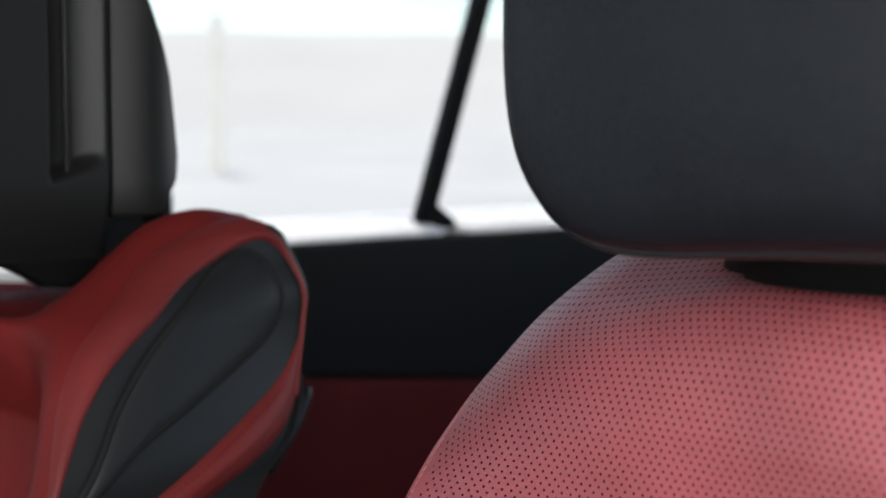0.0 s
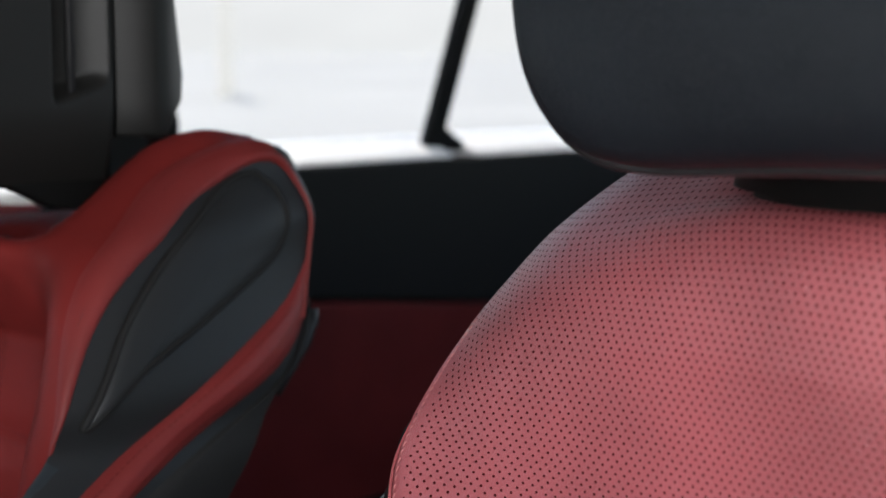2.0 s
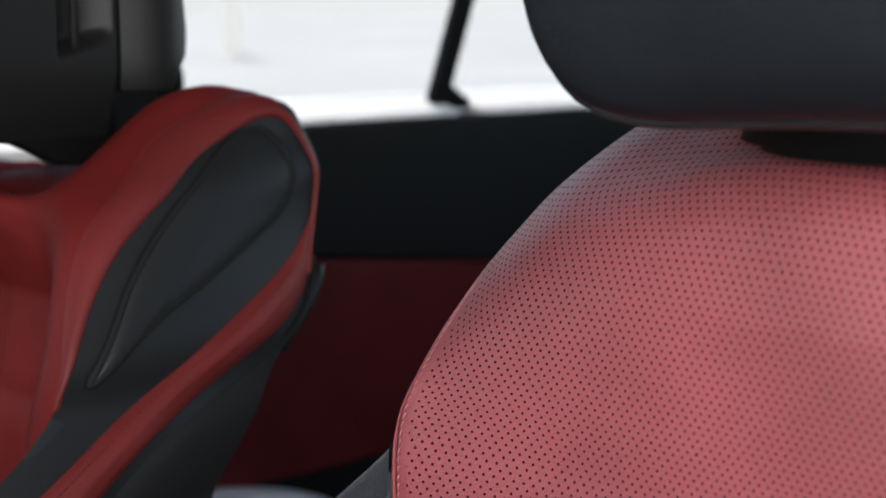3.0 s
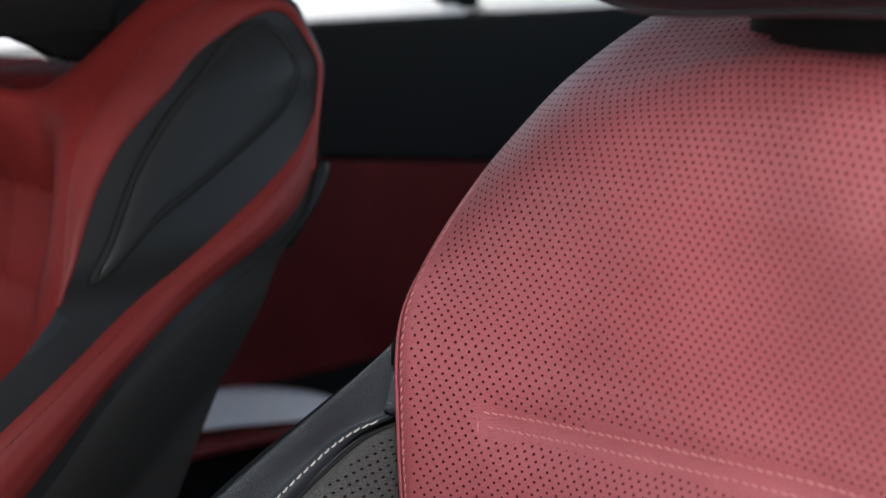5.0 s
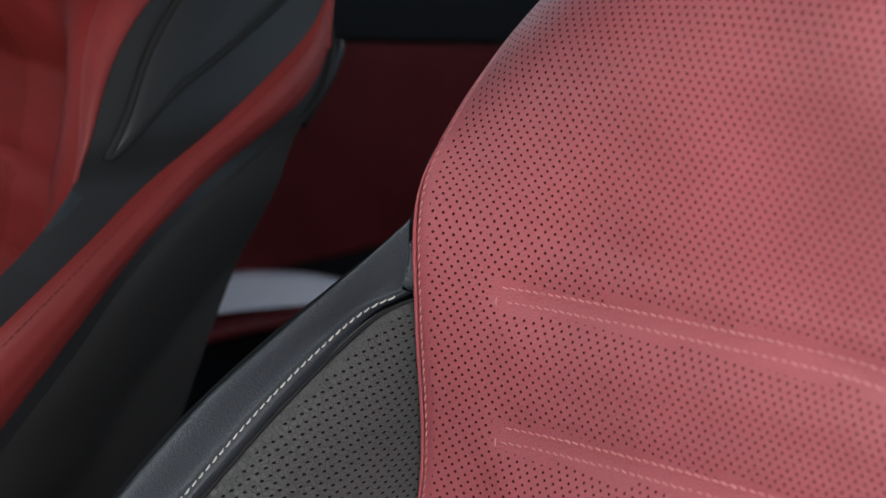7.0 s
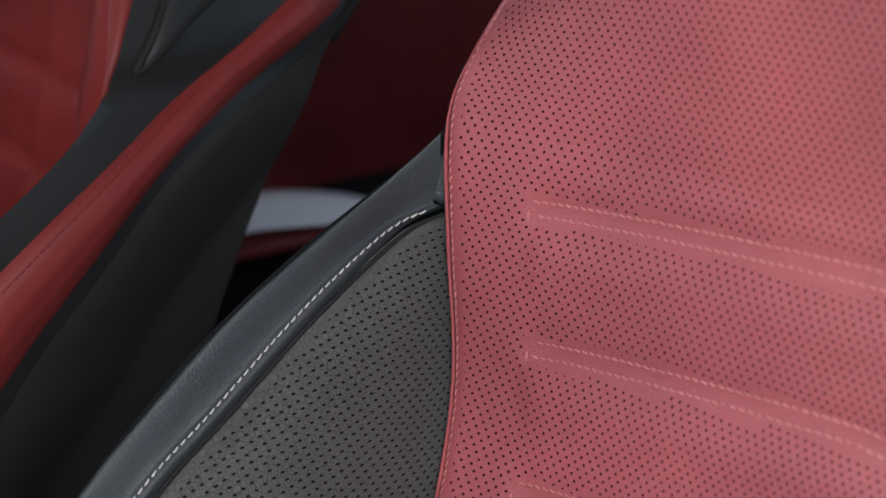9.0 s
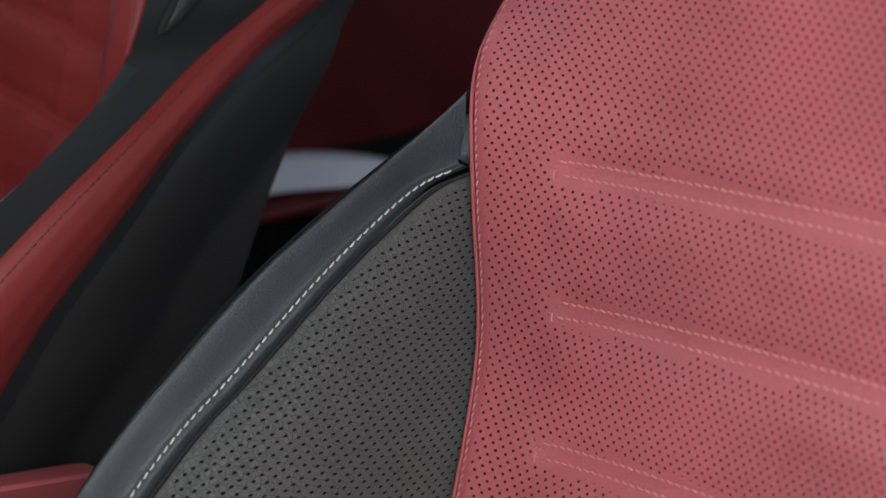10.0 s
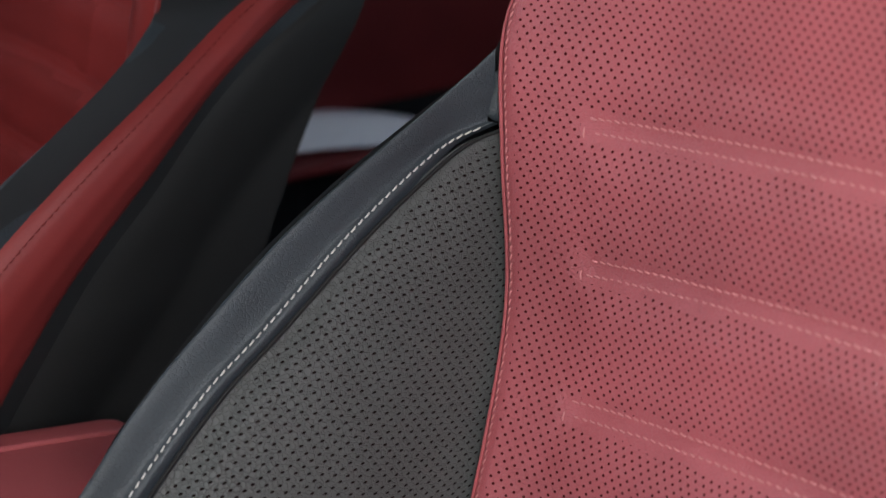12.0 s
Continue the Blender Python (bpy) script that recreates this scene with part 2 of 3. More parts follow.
def rbox_bm(lo, hi, r, seg=3, taper=None):
    """A box with rounded edges."""
    bm = bmesh.new()
    bmesh.ops.create_cube(bm, size=1.0)
    for v in bm.verts:
        for i in range(3):
            v.co[i] = lo[i] if v.co[i] < 0 else hi[i]
        if taper:
            v.co = Vector(taper(*v.co))
    if r > 0:
        bmesh.ops.bevel(bm, geom=list(bm.edges), offset=r, segments=seg, profile=0.5, affect="EDGES")
    return bm


def prism_bm(outline, thick, r=0.0, axis=0):
    """A flat shape of the two other axes' points, thick along axis, with rounded rims."""
    bm = bmesh.new()
    o = [i for i in range(3) if i != axis]
    rings = []
    for x in (0, thick):
        ring = []
        for a, b in outline:
            c = [0, 0, 0]
            c[axis], c[o[0]], c[o[1]] = x, a, b
            ring.append(bm.verts.new(c))
        rings.append(ring)
    n = len(outline)
    for k in range(n):
        bm.faces.new((rings[0][k], rings[0][(k + 1) % n], rings[1][(k + 1) % n], rings[1][k]))
    f1 = bm.faces.new(rings[0][::-1])
    f2 = bm.faces.new(rings[1])
    bmesh.ops.recalc_face_normals(bm, faces=bm.faces)
    if r > 0:
        edges = list({e for f in (f1, f2) for e in f.edges})
        bmesh.ops.bevel(bm, geom=edges, offset=r, segments=3, profile=0.5, affect="EDGES")
    return bm


# ---- the front seats ----
# u: from the seat's middle towards the car's middle; y: forward; z: up
EDGE = [(.172, -.365, .50), (.193, -.412, .60), (.213, -.460, .69), (.228, -.487, .75), (.248, -.502, .82), (.257, -.510, .872), (.256, -.520, .90),
        (.239, -.545, .949), (.230, -.570, .977), (.224, -.600, 1.001), (.207, -.640, 1.030), (.203, -.700, 1.050), (.195, -.745, 1.043)]
MIDDLE = [(0, -.345, .50), (0, -.402, .60), (0, -.440, .69), (0, -.461, .75), (0, -.481, .82), (0, -.493, .872), (0, -.499, .90),
          (0, -.508, .955), (0, -.514, .985), (0, -.523, 1.012), (0, -.548, 1.031), (0, -.640, 1.036), (0, -.740, 1.030)]
SEAM = [(.2545, -.5035, .832), (.262, -.482, .826), (.264, -.458, .815), (.266, -.415, .790), (.268, -.363, .754), (.269, -.329, .732), (.270, -.286, .694), (.272, -.190, .60), (.272, -.090, .50)]
RIDGE = [(.257, -.508, .870), (.268, -.472, .845), (.276, -.423, .818), (.281, -.374, .788), (.284, -.324, .749), (.285, -.291, .719), (.286, -.270, .693), (.287, -.170, .60), (.288, -.050, .50)]
FRONT_Z = [.50, .60, .693, .719, .749, .788, .818, .845, .870, .90, .949, .977, 1.001, 1.03, 1.05]
FRONT_U = [.288, .287, .286, .285, .284, .281, .276, .268, .257, .256, .239, .230, .224, .207, .203]
FRONT_Y = [-.05, -.17, -.270, -.291, -.324, -.374, -.423, -.472, -.508, -.520, -.545, -.570, -.600, -.640, -.700]
REAR_Z = [.50, .60, .70, .76, .807, .874, .912, .954, .99, 1.02, 1.045, 1.055]
REAR_Y = [-.51, -.535, -.58, -.612, -.643, -.690, -.728, -.748, -.757, -.754, -.741, -.722]
STRIP_TOP = [(-.752, .976), (-.744, .958), (-.724, .943), (-.695, .931), (-.634, .904), (-.583, .877), (-.537, .856), (-.493, .832), (-.451, .811), (-.388, .772), (-.340, .735), (-.290, .68)]
STRIP_LOW = [(-.745, .945), (-.738, .922), (-.716, .902), (-.690, .887), (-.630, .865), (-.577, .844), (-.530, .815), (-.486, .775), (-.445, .741), (-.417, .712), (-.374, .659), (-.340, .60)]
DROP = [(-.708, 1.033), (-.722, 1.022), (-.727, 1.002), (-.716, .979), (-.684, .961), (-.632, .938), (-.581, .916), (-.534, .886), (-.552, .912), (-.577, .945), (-.620, .985), (-.668, 1.019), (-.690, 1.030)]
SEAMS_ACROSS = ((0.842, 0.018), (0.775, 0.023), (0.710, 0.022), (0.646, 0.020), (0.583, 0.018))   # the double-stitched channels: height at the ends, rise to the middle


FRONT_CURVE = spline(list(zip(FRONT_Y, FRONT_U, FRONT_Z)), 240)
FRONT_Y, FRONT_U, FRONT_Z = FRONT_CURVE[:, 0], FRONT_CURVE[:, 1], np.maximum.accumulate(FRONT_CURVE[:, 2])
REAR_CURVE = spline(list(zip(REAR_Y, REAR_Z)), 240)
REAR_Y, REAR_Z = REAR_CURVE[:, 0], np.maximum.accumulate(REAR_CURVE[:, 1])


def side_u(y, z):
    """The seat's flank: half its width at a place along it and a height."""
    d = np.interp(z, FRONT_Z, FRONT_Y) - y
    puff = min(1.0, max(0.0, (z - 0.83) / 0.08)) * min(1.0, max(0.0, d) / 0.03)
    return np.interp(z, FRONT_Z, FRONT_U) + 0.003 * puff - min(0.035, 0.9 * max(0.0, d - 0.05) ** 2)


def puffed(q):
    """The round of the side strip: full above, rolling under below."""
    x, k = (0.0, 0.08, 0.2, 0.38, 0.6, 0.8, 1.0), (-0.003, 0.004, 0.0075, 0.0090, 0.0070, 0.0030, -0.004)
    i = min(int(np.searchsorted(x, q, "right")) - 1, 5)
    f = (q - x[i]) / (x[i + 1] - x[i])
    return k[i] + (k[i + 1] - k[i]) * f * f * (3 - 2 * f) * 0.4 + (k[i + 1] - k[i]) * f * 0.6


def slump(z, share):
    """Heights of a shoulder that has sunk in."""
    return np.where(z > 0.93, z - (z - 0.93) * 0.6 * share, z)


def build_seat(name, centre, forward, up, m, rest_drop, label):
    """m: +1 where the car's middle lies towards +x, -1 where it lies towards -x."""
    seat = tagged(new(name), label, "car seat", "front seats")
    seat.matrix_basis = pose(centre, forward, 0.25 + up)

    def W(P):
        Q = np.array(P, float).copy()
        Q[..., 0] *= m
        Q[..., 2] -= 0.25
        return Q

    # centre panel
    rows, cols = 170, 131
    e, c = spline(EDGE, rows), spline(MIDDLE, rows)
    a = np.linspace(-1, 1, cols)
    P = np.zeros((rows, cols, 3))
    g = np.abs(a) ** 1.8
    for k in range(3):
        P[:, :, k] = c[:, None, k] + (e[:, None, k] - c[:, None, k]) * g[None] if k else e[:, None, 0] * a[None]
    if m > 0:   # the shoulder rolls over backwards
        t = np.clip((np.abs(a) - 0.76) / 0.24, 0, 1)[None]
        up_z = np.clip((e[:, 2] - 0.90) / 0.06, 0, 1)[:, None]
        up_z = up_z * up_z * (3 - 2 * up_z)
        P[:, :, 0] *= 1 + 0.080 * t ** 1.2 * up_z
        P[:, :, 1] -= 0.028 * t ** 2.4 * up_z
    crest = np.clip((e[:, 2] - 1.0) / 0.04, 0, 1)[:, None] * np.exp(-((np.abs(a)[None] - 0.80) / 0.16) ** 2) * (1 - np.abs(a)[None] ** 8)
    P[:, :, 2] += (0.022 if m < 0 else 0.006) * crest
    if m < 0:
        P[:, :, 2] -= 0.045 * np.clip((-0.525 - P[:, :, 1]) / 0.05, 0, 1) * np.exp(-(np.abs(a)[None] / 0.64) ** 6)
    P[:, :, 2] += 0.012 * (m > 0) * np.clip((-0.575 - P[:, :, 1]) / 0.04, 0, 1) * np.exp(-((np.abs(a)[None] - 0.42) / 0.22) ** 2)
    if m > 0:
        P[:, :, 1] -= 0.018 * (1 - np.abs(a) ** 4)[None] * np.clip((0.97 - P[:, :, 2]) / 0.09, 0, 1)
        P[:, :, 2] += 0.005 * np.clip((P[:, :, 2] - 0.985) / 0.03, 0, 1) * np.exp(-(np.abs(a)[None] / 0.55) ** 4)
    else:   # far panel is sunk so its wing shades it; door-side shoulder sits lower
        P[:, :, 1] -= 0.065 * (0.5 - 0.5 * np.cos(math.pi * np.clip((0.95 - np.abs(a)) / 0.34, 0, 1)))[None] * np.clip((1.01 - P[:, :, 2]) / 0.08, 0, 1)
        P[:, :, 2] -= 0.015 * np.exp(-((P[:, :, 1] + 0.605) / 0.045) ** 2) * np.exp(-((np.abs(a)[None] - 0.55) / 0.36) ** 4)
        P[:, :, 2] = slump(P[:, :, 2], np.clip((-a - 0.1) / 0.4, 0, 1)[None])
    N = grid_normals(P)
    if N[rows // 2, cols // 2, 1] < 0:
        N = -N
    wid = P[:, :, 0]
    along = np.concatenate([[0], np.cumsum(np.linalg.norm(np.diff(c, axis=0), axis=1))])
    perf = np.ones((rows, cols))
    push = np.zeros((rows, cols))
    for zc, rise in SEAMS_ACROSS:
        zz = P[:, :, 2] - zc - rise * (1 - np.minimum(1, np.abs(a) / 0.80)[None] ** 1.3)
        ends = np.clip((0.81 - np.abs(a)) / 0.06, 0, 1)[None] + 0 * zz
        push += -0.0030 * np.exp(-(zz / 0.010) ** 2) * ends + 0.0022 * np.exp(-((zz + 0.022) / 0.013) ** 2) * ends
        perf = np.where((np.abs(zz) < 0.0072) & (np.abs(a)[None] < 0.785), 0.0, perf)
    edge_gap = (1 - np.abs(a))[None] * e[:, None, 0]
    perf = np.where((edge_gap < 0.0085) & (P[:, :, 2] < 0.955), 0.0, perf)
    push -= 0.003 * np.exp(-(edge_gap / 0.004) ** 2) * np.clip((0.93 - P[:, :, 2]) / 0.05, 0, 1)
    P2 = P + N * push[..., None]
    # the skin is stretched towards the sides and over the shoulder
    ru, rv = np.linspace(0, 0.30, 301), np.linspace(0, 1.2, 1201)
    skin_u = np.concatenate([[0], np.cumsum(np.interp(ru[1:], (0.0, 0.10, 0.19), (1.25, 1.0, 0.78)) * 0.001)])
    skin_v = np.concatenate([[0], np.cumsum(np.interp(rv[1:], (0.545, 0.575), (1.0, 0.45)) * 0.001)])
    uv = np.stack([np.sign(wid) * np.interp(np.abs(wid), ru, skin_u), np.interp(along, rv, skin_v)[:, None] + 0 * wid], 2)
    if m > 0:
        part("centre_panel", grid_bm(W(P2), uv, perf), red_perf, seat, "red perforated leather centre panel")
    else:
        part("centre_panel", grid_bm(W(P2), uv, perf * (np.abs(a) < 0.40)[None]), red_far_shaded, seat, "red perforated leather centre panel, shade put into its colour")

    # thread along the panel's edge and across it
    # on the far seat the thread is darkened along with its panel
    thread = pink_thread if m > 0 else red_door

    def panel_at(aa, z):
        """A place and the normal on the panel at the cross position aa and height z."""
        j = int(round((aa + 1) / 2 * (cols - 1)))
        i = int(np.argmin(np.abs(P2[:110, j, 2] - z)))
        i = min(max(i, 1), rows - 2)
        f = (z - P2[i, j, 2]) / (P2[i + 1, j, 2] - P2[i, j, 2])
        return P2[i, j] + (P2[i + 1, j] - P2[i, j]) * f, N[i, j]
    for zc, rise in SEAMS_ACROSS:
        for dz in (0.0035, -0.0035):
            pts = [panel_at(x, zc + rise * (1 - (min(1, abs(x) / 0.80)) ** 1.3) + dz) for x in a[np.abs(a) < 0.80]]
            tagged(part("cross_stitching", stitches_bm(np.array([W(q) for q, _ in pts]), np.array([n * (m, 1, 1) for _, n in pts]), 0.0048, 0.0041, 0.00052, 0.25), thread, seat, "rose stitching" if m > 0 else "dark red stitching"), kind="stuff")
        for x in (-0.79, 0.79):
            q0, n0 = panel_at(x, zc - 0.0035)
            q1, n1 = panel_at(x, zc + 0.0035)
            tagged(part("end_stitch", stitches_bm(np.array([W(q0 + (q1 - q0) * f) for f in (0.05, 0.4, 0.8, 1.4)]), np.array([n0 * (m, 1, 1)] * 4), 0.0055, 0.0055, 0.00052), thread, seat), kind="stuff")
    for sgn in ((1, -1) if m > 0 else ()):
        lim = [i for i in range(rows) if P2[i, 0, 2] < 0.96 and i < 120]
        j = [int(np.argmin(np.abs((1 - a * sgn) * e[i, 0] - 0.0042))) for i in lim]
        pts, nor = np.array([W(P2[i, k]) for i, k in zip(lim, j)]), np.array([N[i, k] * (m, 1, 1) for i, k in zip(lim, j)])
        for q in range(3):
            pts[1:-1] = (pts[:-2] + pts[1:-1] + pts[2:]) / 3
        tagged(part("edge_stitching", stitches_bm(pts, nor, 0.0046, 0.0040, 0.00052, 0.35), pink_thread, seat, "rose stitching"), kind="stuff")
        k = e[e[:, 2] < 0.93]
        fade = np.clip((0.925 - k[:, 2]) / 0.06, 0.08, 1)
        part("piping", tube_bm(W(np.array([((x - 0.0022) * sgn, y, z) for x, y, z in k])), 0.0010, slim=fade), red_edge, seat, "rolled red leather edge")

    # bolsters on both sides
    for sgn in (1, -1):
        def S(P):
            Q = np.array(P, float).copy()
            Q[..., 0] *= sgn
            if m < 0 and sgn < 0:
                Q[..., 2] = slump(Q[..., 2], 1.0)
            return W(Q)
        n = 120
        ez = spline([k for k in EDGE[:5]] + [(.2485, -.503, .826)], 200)[::-1]
        ed = even(ez, np.linalg.norm(np.diff(ez, axis=0), axis=1).sum() / n)[:n]
        ed = np.concatenate([ed, np.repeat(ed[-1:], n - len(ed), 0)])
        sm = spline(SEAM, n)
        rg = spline(RIDGE, n)
        rg = sm + (rg - sm) * (1 - 0.11 * np.sin(np.linspace(0, math.pi, n)) ** 0.5)[:, None]
        # perforated face
        face = []
        for i in range(n):
            x0, x1 = ed[i] + (0.005, -0.018, 0), sm[i] + (-0.003, -0.005, -0.003)
            w = np.linalg.norm(x1 - x0)
            row = []
            for q in np.linspace(0, 1, 50):
                p = x0 + (x1 - x0) * q
                bulge = 0.11 * w * (4 * q * (1 - q)) ** 0.6 * min(1.0, max(0.0, (1 - q - 0.05) / 0.11)) ** 0.7
                sink = max(0.0, 1 - q / 0.42) ** 2 * 0.042 * min(1.0, w / 0.07)
                row.append(p + np.array((-0.45, 0.75, 0.45)) * bulge - np.array((0, sink, 0)))
            face.append(row)
        face = np.array(face)
        acr = np.concatenate([np.zeros((n, 1)), np.cumsum(np.linalg.norm(np.diff(face, axis=1), axis=2), 1)], 1)
        lon = np.concatenate([[0], np.cumsum(np.linalg.norm(np.diff(sm, axis=0), axis=1))])
        acr = acr - acr[:, -1:]
        pf = np.where((acr > -0.0092) | (acr < acr[:, :1] + 0.006), 0.0, 1.0)
        fuv = np.stack([acr, lon[:, None] + 0 * acr], 2)
        part("bolster_face", grid_bm(S(face), fuv, pf), black_perf, seat, "black perforated leather bolster")
        # smooth roll from the seam over the ridge
        lipdir = face[:, -8] - face[:, -1]
        lipdir = lipdir / np.maximum(1e-6, np.linalg.norm(lipdir, axis=1))[:, None]
        lipdir[:25] = lipdir[25]
        for q in range(30):
            lipdir[1:-1] = (lipdir[:-2] + lipdir[1:-1] + lipdir[2:]) / 3
        lip0, lip1 = sm + lipdir * 0.0068 + (0, -0.006, -0.001), sm + lipdir * 0.0062 + (0, 0.0024, 0.0012)
        mid = (sm + rg) / 2 + np.array((0.003, 0.009, 0.007))
        roll = []
        for i in range(n):
            g1 = min(1.0, i / 30)
            mid[i] = (sm[i] + rg[i]) / 2 + np.array((0.003, 0.009, 0.007)) * g1
            lip0[i], lip1[i] = sm[i] + (lip0[i] - sm[i]) * (0.3 + 0.7 * g1), sm[i] + (lip1[i] - sm[i]) * (0.3 + 0.7 * g1)
            roll.append(spline([lip0[i], lip1[i], sm[i] + lipdir[i] * 0.002 + (0, 0.0020, 0.0012), sm[i] - lipdir[i] * 0.002 + (0, 0.001, 0.001), mid[i], rg[i], rg[i] + (0.0015, -0.006, -0.003), rg[i] + (0.003, -0.03, -0.012)], 40))
        roll = np.array(roll)
        part("bolster_roll", grid_bm(S(roll)), black_leather, seat, "smooth black leather bolster edge")
        gz = np.linspace(0.788 if m > 0 else 0.80, 0.885 if m > 0 else 0.872, 32)
        inner = np.array([[np.interp(z, [k[2] for k in EDGE[:7]], [k[q] for k in EDGE[:7]]) for q in range(3)] for z in gz]) + (-0.002, -0.003, 0)
        outer = np.array([[np.interp(z, roll[0][::-1, 2] if roll[0][0, 2] > roll[0][-1, 2] else roll[0][:, 2], roll[0][::-1, q] if roll[0][0, 2] > roll[0][-1, 2] else roll[0][:, q]) for q in range(3)] for z in gz]) + (0.003, -0.002, 0)
        gus = np.array([[x + (y - x) * q + (0, -0.002 * math.sin(q * math.pi), 0) for q in np.linspace(0, 1, 8)] for x, y in zip(inner, outer)])
        part("gusset", grid_bm(S(gus)), black_leather, seat)
        part("groove_shade", tube_bm(S(sm + lipdir * 0.0082 + (0, -0.0016, 0)), 0.0011, 6), gap_black, seat)
        rn = grid_normals(roll)[:, 12]
        if rn[n // 2, 1] < 0:
            rn = -rn
        st = (sm + rn * 0.0015)
        tagged(part("bolster_stitching", stitches_bm(S(st[3:]), (rn * (m * sgn, 1, 1))[3:], 0.0050, 0.0048, 0.00052, -0.13 * m * sgn), white_thread, seat, "pale contrast stitching"), kind="stuff")
        # side skin
        zs = np.linspace(0.50, 1.05, 90)
        skin = []
        for z in zs:
            yf, yr = np.interp(z, FRONT_Z, FRONT_Y), np.interp(z, REAR_Z, REAR_Y)
            inset = 0.012 * min(1.0, max(0.0, (z - 0.905) / 0.04)) if m > 0 else 0.0
            row = [(side_u(y, z) - inset, y - inset, z) for y in np.linspace(yf, yr, 40)]
            ul = row[-1][0]
            row += [(ul - 0.006, yr - 0.006, z), (ul - 0.02, yr - 0.011, z), (ul - 0.06, yr - 0.013, z), (0.0, yr - 0.02, z)]
            skin.append(row)
        part("side_skin", grid_bm(S(skin)), black_smooth, seat, "smooth black leather side")

        def on_side(y, z, lift):
            return np.array((side_u(y, z) + lift, y, z))
        # red strip between the two long seams
        up, lo = spline(STRIP_TOP, 120), spline(STRIP_LOW, 120)
        for q in range(60):
            up[1:-1], lo[1:-1] = (up[:-2] + up[1:-1] * 2 + up[2:]) / 4, (lo[:-2] + lo[1:-1] * 2 + lo[2:]) / 4
        strip = [[on_side(*(up[i] + (lo[i] - up[i]) * q), 0.0012 + (puffed(q) - 0.0012) * min(1.0, i / 26)) for q in np.linspace(0, 1, 24)] for i in range(120)]
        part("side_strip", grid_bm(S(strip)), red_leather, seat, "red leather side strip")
        sl = [on_side(*(up[i] + (lo[i] - up[i]) * 0.13), 0.0062) for i in range(14, 120)]
        tagged(part("strip_stitching", stitches_bm(S(sl), np.array([(m * sgn, 0, 0)] * 106), 0.0055, 0.0042, 0.0006), red_door, seat, "dark red stitching"), kind="stuff")
        low = spline(STRIP_LOW, 120)
        shell = []
        for y, z in low:
            yr = np.interp(z - 0.0, REAR_Z, REAR_Y)
            shell.append([on_side(y + (yr - 0.001 - y) * q, z - 0.005 * (1 - q), -0.0005 + 0.004 * math.sin(math.pi * min(1, q * 4) / 2)) for q in np.linspace(0, 1, 16)])
        part("lower_shell", grid_bm(S(shell)), grey_shell, seat, "dark grey moulded lower shell")
        if m < 0:
            f = FRONT_Z > 0.872
            r = (REAR_Z > 0.925) & (REAR_Z < 1.054)
            loop = np.concatenate([np.stack([FRONT_Y[f], FRONT_Z[f]], 1), np.stack([REAR_Y[r], REAR_Z[r]], 1)[::-1]])
            loop = spline(even(loop, 0.008), 160)
            for q in range(70):
                loop[1:-1] = (loop[:-2] + loop[1:-1] * 2 + loop[2:]) / 4
            tang = np.gradient(loop, axis=0)
            tang /= np.linalg.norm(tang, axis=1)[:, None]
            inward = np.stack([-tang[:, 1], tang[:, 0]], 1)
            inward *= np.sign(((np.array((-.65, .96)) - loop) * inward).sum(1))[:, None]
            run = np.linspace(0, 1, 160)
            band = np.interp(run, (0, 0.20, 0.38, 0.55, 0.68, 0.80, 1.0), (0.001, 0.010, 0.015, 0.014, 0.009, 0.0045, 0.004))
            wrap = []
            for i in range(160):
                e1 = min(1.0, i / 40)
                row = [on_side(*(loop[i] - inward[i] * 0.006 * e1), -0.012 * e1 - 0.001), on_side(*(loop[i] - inward[i] * 0.0045 * e1), -0.003 * e1)]
                row += [on_side(*(loop[i] + inward[i] * band[i] * q), 0.0006 + 0.0030 * e1 * math.sin(math.pi * q) ** 0.7) for q in np.linspace(0, 1, 10)]
                wrap.append(row)
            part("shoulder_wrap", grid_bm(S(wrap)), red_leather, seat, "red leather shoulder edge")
        # drop-shaped shoulder pad with its seam
        ring = spline(DROP + DROP[:1], 97)[:-1]
        mid2 = np.array((-.650, .972))
        pad = []
        for q, lift in ((1.0, 0.0), (0.985, 0.0022), (0.95, 0.0036), (0.85, 0.0046), (0.6, 0.0056), (0.3, 0.006), (0.02, 0.006)):
            pad.append([on_side(*(mid2 + (p - mid2) * q), lift) for p in ring])
        part("shoulder_pad", grid_bm(S(pad), closed=True), black_smooth, seat, "black leather shoulder pad")
        cord = [on_side(*p, 0.0016) for p in np.concatenate([ring, ring[:2]])]
        part("pad_groove_shade", tube_bm(S(cord), 0.0030, 6), gap_black, seat)
    # back board, latch, cushion and base
    part("seat_base", rbox_bm((-0.24, -0.45, 0.0), (0.24, -0.02, 0.10), 0.02), black_plastic, seat)
    part("cushion", rbox_bm((-0.25, -0.50, 0.09), (0.25, 0.0, 0.24), 0.05, 4), red_leather, seat, "red leather seat cushion")
    part("release_lever", tube_bm(W(np.array([(side_u(y, z) - 0.008, y - 0.012, z) for y, z in ((-.738, .930), (-.736, .922), (-.722, .908), (-.700, .890), (-.690, .880))])), 0.007), black_plastic, seat, "black release lever")
    build_headrest(seat, rest_drop, m)
    return seat


